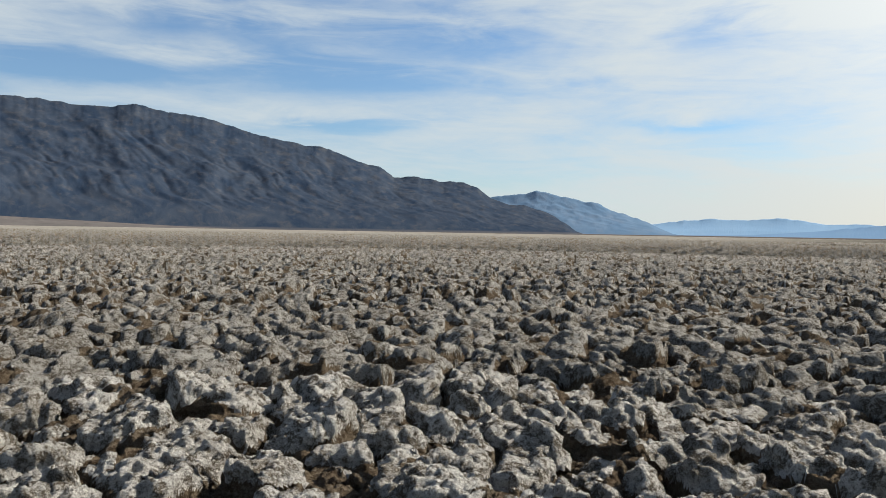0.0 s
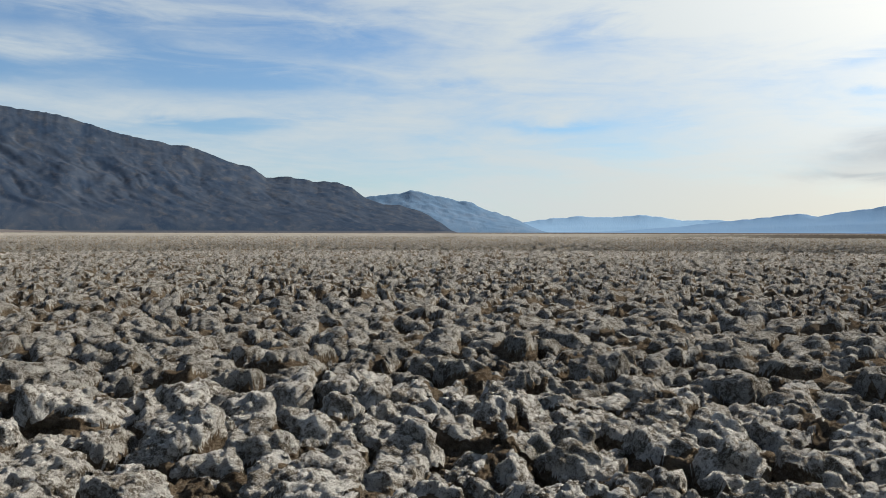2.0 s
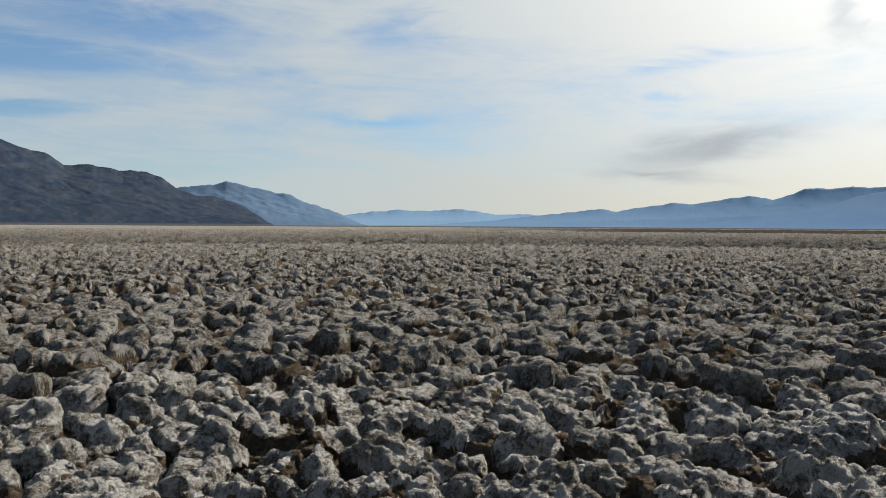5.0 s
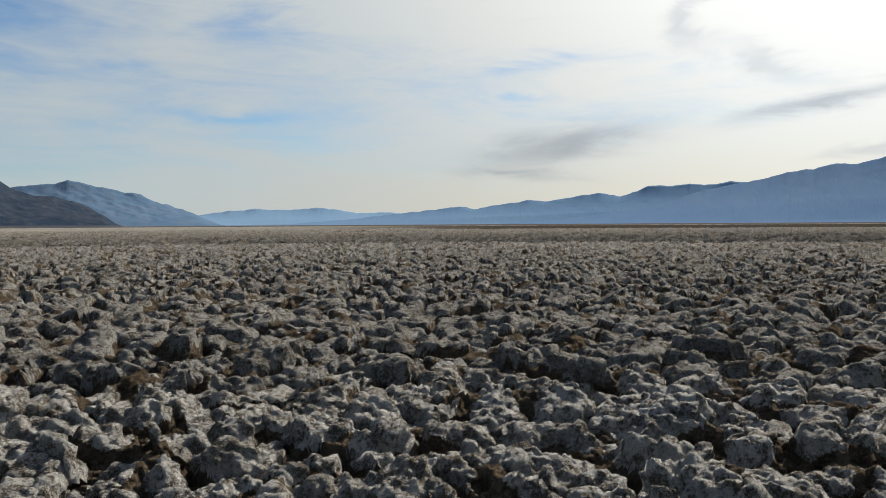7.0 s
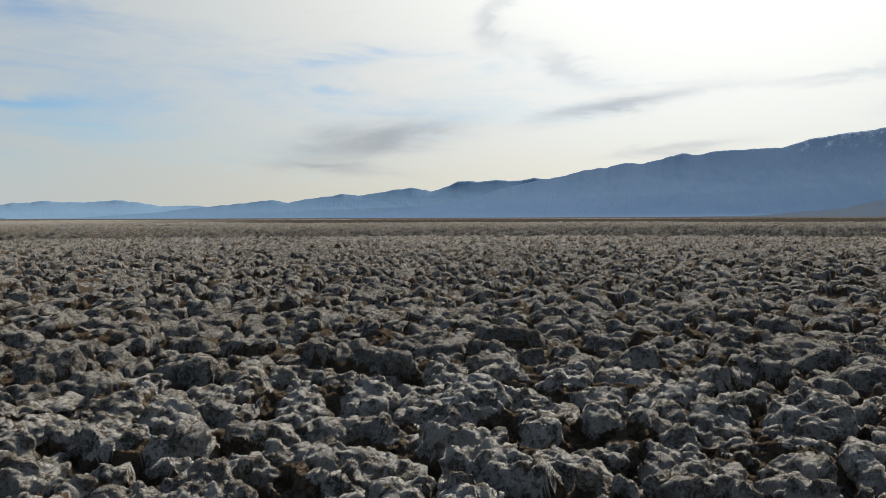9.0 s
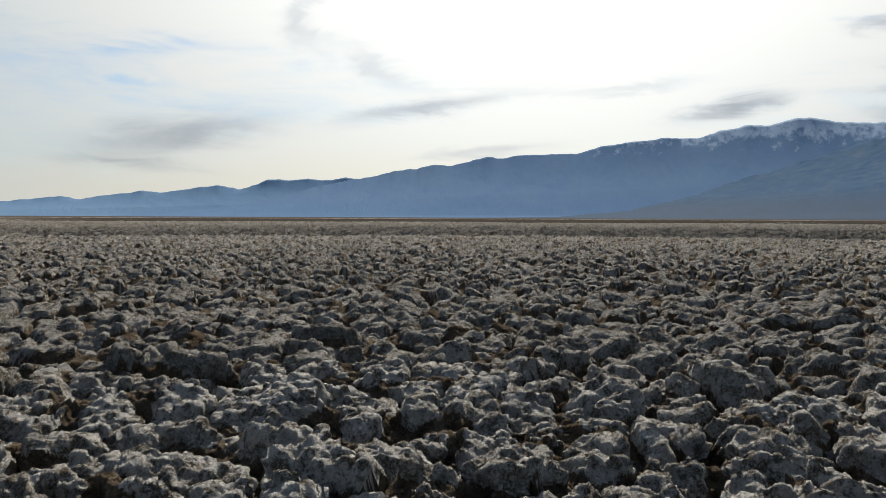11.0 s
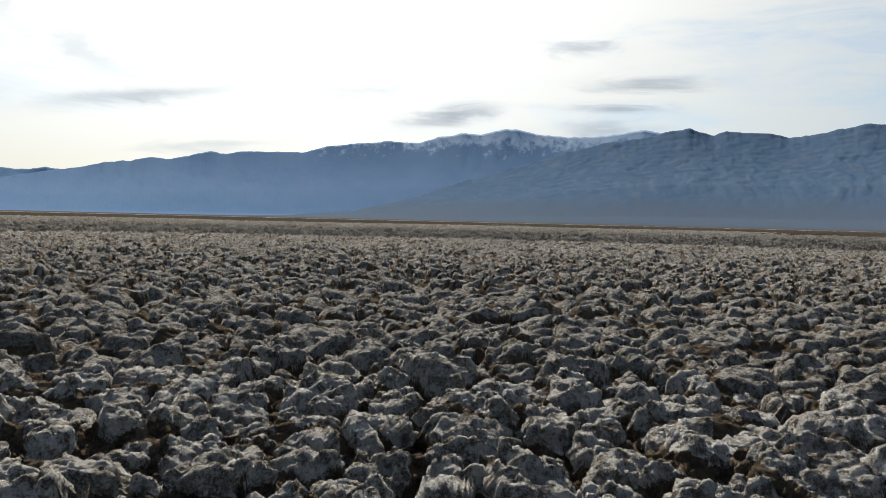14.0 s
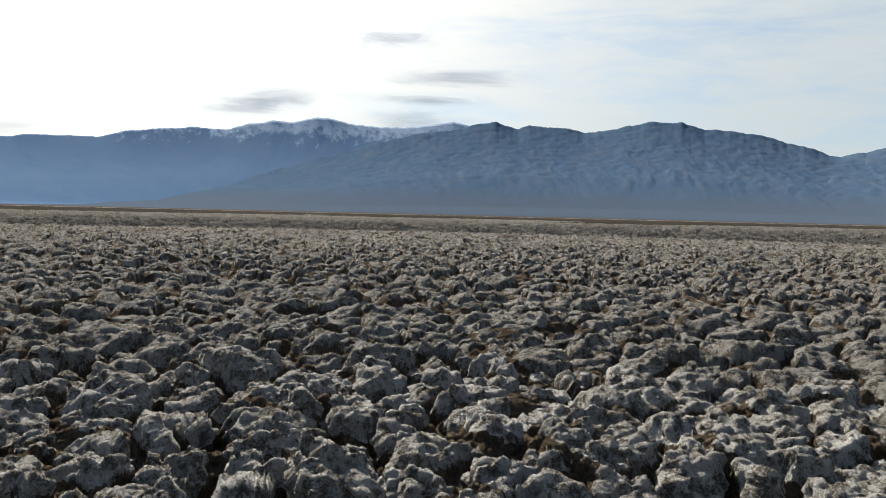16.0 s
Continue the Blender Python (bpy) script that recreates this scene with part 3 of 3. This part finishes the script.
def scatter():
    """Places and sizes of the near lumps: those that stand out, and a random packing between them."""
    rng = np.random.default_rng(5)
    fixed = np.array(NEAREST_LUMPS + NEAR_LUMPS + MIDDLE_LUMPS + FARTHER_LUMPS)
    step = 0.36
    n = int(SPOT_R / step) + 3
    gx, gy = np.meshgrid(np.arange(-n, n + 1), np.arange(-n, n + 1))
    x = (gx + 0.5 * (gy % 2)).ravel() * step + rng.uniform(-0.17, 0.17, gx.size)
    y = gy.ravel() * step * 0.9 + rng.uniform(-0.17, 0.17, gx.size)
    keep = np.hypot(x, y) < SPOT_R + 0.5
    x, y = x[keep], y[keep]
    w = np.clip(0.36 * np.exp(rng.normal(0, 0.36, x.size)), 0.12, 0.60)
    h = np.clip(0.125 + rng.normal(0, 0.050, x.size) + 0.3 * (w - 0.36), 0.03, 0.28)
    gap = np.hypot(x[:, None] - fixed[None, :, 0], y[:, None] - fixed[None, :, 1])
    free = (gap > 0.5 * fixed[None, :, 2] + 0.05).all(1)
    rest = np.stack([x, y, w, h], -1)[free]
    # drop a few that crowd a wider neighbour
    taken = np.ones(len(rest), bool)
    cells = {}
    for i in np.argsort(-rest[:, 2]):
        key = (int(rest[i, 0] // 0.8), int(rest[i, 1] // 0.8))
        near = [j for a in (-1, 0, 1) for b in (-1, 0, 1) for j in cells.get((key[0] + a, key[1] + b), ())]
        if any(math.hypot(rest[i, 0] - rest[j, 0], rest[i, 1] - rest[j, 1]) < 0.33 * (rest[i, 2] + rest[j, 2]) for j in near):
            taken[i] = False
        else:
            cells.setdefault(key, []).append(i)
    return np.concatenate([fixed, rest[taken]])


SPOTS = scatter()
BUCKET, SLOTS = 0.6, 9


def spot_table():
    half = int(SPOT_R / BUCKET) + 4
    table = np.full((2 * half, 2 * half, SLOTS), -1, np.int64)
    for i, (x, y, w, h) in enumerate(SPOTS):
        cell = table[int(math.floor(x / BUCKET)) + half, int(math.floor(y / BUCKET)) + half]
        free = np.flatnonzero(cell < 0)
        if len(free):
            cell[free[0]] = i
    return table, half


TABLE, TABLE_HALF = spot_table()


def spot_candidates(x, y):
    cx, cy = np.floor(x / BUCKET).astype(np.int64) + TABLE_HALF, np.floor(y / BUCKET).astype(np.int64) + TABLE_HALF
    for dx in (-1, 0, 1):
        for dy in (-1, 0, 1):
            for k in range(SLOTS):
                i = TABLE[cx + dx, cy + dy, k]
                if (i >= 0).any():
                    px, py, w, h = (np.where(i >= 0, SPOTS[i, c], 99.0 if c < 2 else 0.2) for c in range(4))
                    yield i, px, py, w, h


def lattice_candidates(x, y):
    size = np.array((0.40, 0.50, 0.70, 0.95))[np.searchsorted((59.0, 85.0, 130.0), np.hypot(x, y))]
    cx, cy = np.floor(x / size).astype(np.int64), np.floor(y / size).astype(np.int64)
    for dx in (-1, 0, 1):
        for dy in (-1, 0, 1):
            h = hashed(cx + dx, cy + dy, 0, 77)
            px, py = (cx + dx + 0.12 + 0.76 * (h & 255) / 255) * size, (cy + dy + 0.12 + 0.76 * ((h >> 8) & 255) / 255) * size
            top = ((h >> 16) & 255) / 255
            yield np.full(x.shape, -1), px, py, size * (0.5 + 0.9 * ((h >> 24) & 255) / 255), 0.05 + 0.24 * top ** 1.2


def cell_map(x, y, candidates):
    """For each place its lump, the distance to the next lump's share, the way there, and the height of the top."""
    n = x.shape
    d1, d2 = np.full(n, 1e9), np.full(n, 1e9)
    first = [np.zeros(n) for _ in range(4)]
    second = [np.zeros(n) for _ in range(4)]
    owner = np.full(n, -1)
    for i, px, py, w, h in candidates:
        d = (x - px) ** 2 + (y - py) ** 2 - 0.25 * w * w
        closer, next_best = d < d1, (d < d2)
        for k, v in enumerate((px, py, w, h)):
            second[k] = np.where(closer, first[k], np.where(next_best, v, second[k]))
            first[k] = np.where(closer, v, first[k])
        d2 = np.where(closer, d1, np.minimum(d2, d))
        d1 = np.where(closer, d, d1)
        owner = np.where(closer, i, owner)
    vx, vy = second[0] - first[0], second[1] - first[1]
    length = np.maximum(np.hypot(vx, vy), 0.02)
    edge = (d2 - d1) / (2 * length)

    def top(px, py, w, h):
        turn = hashed((px * 512).astype(np.int64), (py * 512).astype(np.int64), 3, 9) / 4294967295.0 * 2 * math.pi
        slope = 0.10 + 0.45 * np.abs(np.sin(turn * 7.3))
        lean = slope * ((x - px) * np.cos(turn) + (y - py) * np.sin(turn))
        return h + np.clip(lean, -0.16, 0.16) - 0.10 * h * np.minimum(((x - px) ** 2 + (y - py) ** 2) / (0.25 * w * w), 1.5)

    return owner, edge, vx / length, vy / length, top(*first), top(*second)


FLOOR_Z = -0.11


def crust_grid(R, A):
    """The crust over a grid of distances and azimuths: vertices, how far each is up its lump, and the lump it belongs to."""
    X, Y = -np.sin(A) * R, np.cos(A) * R
    wx, wy = X.copy(), Y.copy()
    for k, (f, a) in enumerate(((2.3, 0.08), (5.5, 0.03), (12.0, 0.012))):
        a = a * np.clip((0.5 - f * R * abs(A[0, 1] - A[0, 0])) / 0.25, 0, 1)
        wx += a * noise2(X * f, Y * f, 61 + 10 * k)
        wy += a * noise2(X * f + 9.1, Y * f, 62 + 10 * k)
    near = R < SPOT_R
    found = [np.zeros(R.shape) for _ in range(6)]
    for mask, maker in ((near, spot_candidates), (~near, lattice_candidates)):
        if mask.any():
            for whole, piece in zip(found, cell_map(wx[mask], wy[mask], maker(wx[mask], wy[mask]))):
                whole[mask] = piece
    owner, edge, vx, vy, top, other = found
    gap = 0.010 + 0.11 * np.clip(noise2(X * 1.7, Y * 1.7, 65) + 0.02, 0, 1)
    joined = np.clip(0.54 + 1.5 * noise2(X * 1.6, Y * 1.6, 66), 0.0, 1)
    deep = 0.15 + 0.85 * joined
    band = np.interp(R, (11.0, 22.0, 59.0, 85.0, 130.0), (0.15, 0.085, 0.085, 0.13, 0.20))
    t = np.clip((edge - gap) / band, 0, 1)
    rise = np.clip(t / 0.8, 0, 1)
    rise = np.where(rise < 0.8, rise * 1.1, 1 - 3.0 * (1 - rise) ** 2)
    share = np.clip(edge / 0.16, 0, 1)
    share = 0.5 + 0.5 * share * share * (3 - 2 * share)
    H = top * share + other * (1 - share)
    swell = 0.070 * noise2(X * 0.55, Y * 0.55, 67) + 0.035 * noise2(X * 1.5, Y * 1.5, 68)
    crest = 0.050 * (0.42 - np.abs(noise2(X * 2.9, Y * 2.9, 69))) + 0.030 * (0.42 - np.abs(noise2(X * 6.3, Y * 6.3, 80)))
    break_up = 0.026 * np.tanh(9 * noise2(wx * 1.9, wy * 1.9, 81)) + 0.018 * np.tanh(8 * noise2(wx * 4.6, wy * 4.6, 82))
    H = np.maximum(np.where(near, 0.66, 0.72) * H + swell + crest + break_up, 0.01)
    coarse = np.clip((R - 70.0) / 50.0, 0, 1)
    H += coarse * 0.10 * (hashed((X * 900).astype(np.int64), (Y * 900).astype(np.int64), 5, 83) / 4294967295.0 - 0.5)
    Z = FLOOR_Z + (H - FLOOR_Z) * (1 - (1 - rise) * deep)
    # sides stand steep, and the crust juts out over them here and there
    jut = np.clip(0.30 + 1.1 * noise2(X * 3.1, Y * 3.1, 70), 0, 1)
    inward = np.maximum(gap + band * t ** 3.0 - 0.045 * jut * np.sin(np.pi * t) * t, 0.003)
    shift = np.where((t > 0) & (t < 1), edge - inward, 0.0) * np.clip(deep * 1.3 - 0.25, 0, 1)
    fit = np.interp(R, (10.0, 18.0), (1.0, 0.3))
    P = [X + shift * vx * fit, Y + shift * vy * fit, Z]

    def normals():
        a = [np.gradient(p, axis=0) for p in P]
        b = [np.gradient(p, axis=1) for p in P]
        n = [a[1] * b[2] - a[2] * b[1], a[2] * b[0] - a[0] * b[2], a[0] * b[1] - a[1] * b[0]]
        size = np.sqrt(n[0] ** 2 + n[1] ** 2 + n[2] ** 2) + 1e-9
        sign = np.where(np.mean(n[2]) < 0, -1.0, 1.0)
        return [sign * c / size for c in n]

    def push(amount, rows):
        n = normals()
        tall = np.gradient(P[2], axis=0)[rows] ** 2 + np.gradient(P[2], axis=1)[rows] ** 2
        amount = amount / np.sqrt(1 + tall / (3.5 * spacing[rows]) ** 2)
        for c in range(3):
            P[c][rows] += amount * n[c][rows]

    spacing = R * abs(A[0, 1] - A[0, 0])
    rows = np.flatnonzero(R[:, 0] < 26.0)
    if len(rows):
        x, y, z = (p[rows] for p in P)
        keep = np.clip((0.52 - 8.0 * spacing[rows]) / 0.25, 0, 1)
        bend = 0.03 * noise2(x * 5.0, y * 5.0, 71)
        x, y = x + bend, y - bend
        ledge = np.abs(gradient_noise(x * 5.5, y * 5.5, z * 10.0, 72)) * 2.0 - 0.5
        push(keep * (0.036 * (0.70 - knobs(x * 5.2, y * 5.2, z * 8.0, 73)) + 0.034 * ledge), rows)
    rows = np.flatnonzero(R[:, 0] < 10.5)
    if len(rows):
        x, y, z = (p[rows] for p in P)
        keep = np.clip((0.56 - 17.0 * spacing[rows]) / 0.28, 0, 1)
        push(keep * (0.062 * (knobs(x * 12.0, y * 12.0, z * 15.0, 74) - 0.66) + 0.016 * gradient_noise(x * 24.0, y * 24.0, z * 12.0, 75)), rows)
    rows = np.flatnonzero(R[:, 0] < 8.0)
    if len(rows):
        x, y, z = (p[rows] for p in P)
        keep = np.clip((0.80 - 36.0 * spacing[rows]) / 0.3, 0, 1)
        push(keep * 0.016 * gradient_noise(x * 36.0, y * 36.0, z * 36.0, 76), rows)
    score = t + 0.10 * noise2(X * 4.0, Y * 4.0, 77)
    return np.stack(P, -1), score, owner.astype(np.int64)


# ================= ground: one sheet to the horizon =================
def build_ground():
    az = np.concatenate([np.arange(VIEW_RIGHT, VIEW_LEFT, 0.2), np.arange(VIEW_LEFT, VIEW_RIGHT + 360, 1.5)])
    r = [0.001, 0.6, 1.2, 2.0, 3.0, 4.0, 5.0, 6.5, 8.0, 10.0, 12.5, 15.0, 18.0, 22.0, 27.0, 33.0, FIELD_R - 0.3]
    while r[-1] < 330:
        r.append(r[-1] * (1.0045 if r[-1] < 110 else 1.0065))
    while r[-1] < 4900:
        r.append(r[-1] * 1.05)
    r[-1] = 4920.0
    R, A = np.meshgrid(np.array(r), np.radians(az), indexing="ij")
    P = np.stack([-np.sin(A) * R, np.cos(A) * R, 0 * R], -1)
    P[..., 2] = 0.03 * fractal(P[..., 0] * 1.3, P[..., 1] * 1.3, R * 0, 3, 51) - 0.09
    first = int(np.searchsorted(r, FIELD_R - 1.0))
    seen = int(np.searchsorted(az, VIEW_LEFT))
    rough, score, _ = crust_grid(R[first:, :seen], A[first:, :seen])
    fade = np.clip((900 - R[first:, :seen]) / 300, 0, 1)
    P[first:, :seen, :2] = rough[..., :2]
    P[first:, :seen, 2] = -0.09 + (rough[..., 2] + 0.09) * fade
    kind = np.zeros(R.shape)
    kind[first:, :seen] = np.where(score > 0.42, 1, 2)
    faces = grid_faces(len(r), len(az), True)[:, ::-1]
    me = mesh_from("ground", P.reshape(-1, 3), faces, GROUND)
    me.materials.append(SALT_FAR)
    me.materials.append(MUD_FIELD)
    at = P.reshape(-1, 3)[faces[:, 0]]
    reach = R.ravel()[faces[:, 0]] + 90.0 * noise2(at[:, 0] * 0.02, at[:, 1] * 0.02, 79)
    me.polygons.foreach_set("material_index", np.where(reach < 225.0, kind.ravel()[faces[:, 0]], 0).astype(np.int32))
    me.polygons.foreach_set("use_smooth", R.ravel()[faces[:, 0]] > 330.0)
    ob = new("ground", me)
    tagged(ob, "rough dry salt flat with brown silt reaching to the horizon", "salt flat", kind="structure")


build_ground()

LUMP_LABELS = (
    "knobbly grey-white salt lump with brown silt in its hollows",
    "jagged crusted salt block with a tilted pale top",
    "low rounded lump of dusty grey rock salt",
)


def piece(name, verts, faces, mat, origin=(0, 0, 0)):
    """A mesh of some faces of a grid."""
    used, small = np.unique(faces, return_inverse=True)
    return mesh_from(name, verts[used] - np.array(origin), small.reshape(-1, 4), mat)


def build_lumps():
    r = np.hypot(SPOTS[:, 0], SPOTS[:, 1])
    az = np.degrees(np.arctan2(-SPOTS[:, 0], SPOTS[:, 1]))
    front = np.flatnonzero((az < VIEW_LEFT - 1) & (az > VIEW_RIGHT + 1) & (r > 3.3))
    front = front[np.argsort(r[front])]
    rows = [3.0]
    while rows[-1] < FIELD_R:
        rows.append(rows[-1] * (1.0024 if rows[-1] < 7 else 1.0030 if rows[-1] < 12 else 1.0044))
    view = np.arange(VIEW_RIGHT - 1.5, VIEW_LEFT + 1.5, 0.145)
    behind = np.arange(VIEW_LEFT + 1.3, VIEW_RIGHT + 358.7, 0.9)
    verts, faces, crusted, base = [], [], [], 0
    for rr, aa in ((rows, view), (np.geomspace(3.0, 9.8, 130), behind), (np.geomspace(0.04, 3.01, 110), np.linspace(-180, 180, 241))):
        R, A = np.meshgrid(np.array(rr), np.radians(aa), indexing="ij")
        P, score, owner = crust_grid(R, A)
        P = P.reshape(-1, 3)
        f = grid_faces(len(rr), len(aa))[:, ::-1]
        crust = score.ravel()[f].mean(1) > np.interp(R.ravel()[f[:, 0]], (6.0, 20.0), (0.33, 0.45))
        mine = owner.ravel()[f[:, 0]]
        if base == 0:
            count = [np.bincount(mine[part & (mine >= 0)], minlength=len(SPOTS)) for part in (crust, ~crust)]
            front = front[(count[0][front] > 30) & (count[1][front] > 30)][:300]
            alone = np.isin(mine, front)
            order = np.argsort(mine[alone], kind="stable")
            f1, c1, m1 = f[alone][order], crust[alone][order], mine[alone][order]
            for i in front:
                a, b = np.searchsorted(m1, i), np.searchsorted(m1, i, "right")
                x, y, w, h = SPOTS[i]
                ob = new("salt_lump")
                ob.location, ob.empty_display_size = (x, y, 0), 0.05
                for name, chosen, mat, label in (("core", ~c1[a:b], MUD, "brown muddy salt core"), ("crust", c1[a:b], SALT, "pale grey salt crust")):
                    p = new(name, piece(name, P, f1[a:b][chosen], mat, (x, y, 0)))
                    p.parent = ob
                    p["label"] = label
                label = LUMP_LABELS[1 if h > 0.24 else 2 if h < 0.12 else 0]
                tagged(ob, label, "salt lump", "lumps of the salt field")
            f, crust = f[~alone], crust[~alone]
        verts.append(P)
        faces.append(f + base)
        crusted.append(crust)
        base += len(P)
    verts, faces, crusted = np.concatenate(verts), np.concatenate(faces), np.concatenate(crusted)
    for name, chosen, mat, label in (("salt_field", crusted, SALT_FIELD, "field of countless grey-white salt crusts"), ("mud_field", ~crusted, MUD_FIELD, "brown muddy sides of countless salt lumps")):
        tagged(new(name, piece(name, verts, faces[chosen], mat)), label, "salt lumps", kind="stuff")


build_lumps()


def build_crumbs():
    """Small broken bits of crust in the hollows between the lumps."""
    rng = np.random.default_rng(23)
    n = 1800
    r, az = 2.6 + 7.0 * rng.random(n) ** 0.8, np.radians(rng.uniform(VIEW_RIGHT, VIEW_LEFT, n))
    x, y = -np.sin(az) * r, np.cos(az) * r
    size = 0.018 + 0.05 * rng.random(n) ** 2.5
    around, rings = 7, 5
    th = np.linspace(0, 2 * math.pi, around, endpoint=False)
    phi = np.linspace(0.02, math.pi * 0.8, rings)
    X = np.sin(phi)[None, :, None] * np.cos(th)[None, None, :] * np.ones((n, 1, 1))
    Y = np.sin(phi)[None, :, None] * np.sin(th)[None, None, :] * np.ones((n, 1, 1))
    Z = np.broadcast_to(np.cos(phi)[None, :, None], X.shape) * 0.7
    bulge = 1 + 0.45 * gradient_noise(X * 1.6 + x[:, None, None] * 9, Y * 1.6 + y[:, None, None] * 9, Z * 1.6, 401)
    s3 = size[:, None, None]
    base = 0.03 * fractal(x * 1.3, y * 1.3, x * 0, 3, 51) - 0.09
    P = np.stack([X * bulge * s3 + x[:, None, None], Y * bulge * s3 + y[:, None, None], Z * bulge * s3 + base[:, None, None] + 0.5 * s3], -1)
    f = grid_faces(rings, around, True)[:, ::-1]
    faces = (f[None] + (np.arange(n) * around * rings)[:, None, None]).reshape(-1, 4)
    ob = new("salt_crumbs", mesh_from("salt_crumbs", P.reshape(-1, 3), faces, SALT_FIELD))
    tagged(ob, "loose pale salt crumbs in the hollows between the lumps", "salt crumbs", kind="stuff")


build_crumbs()
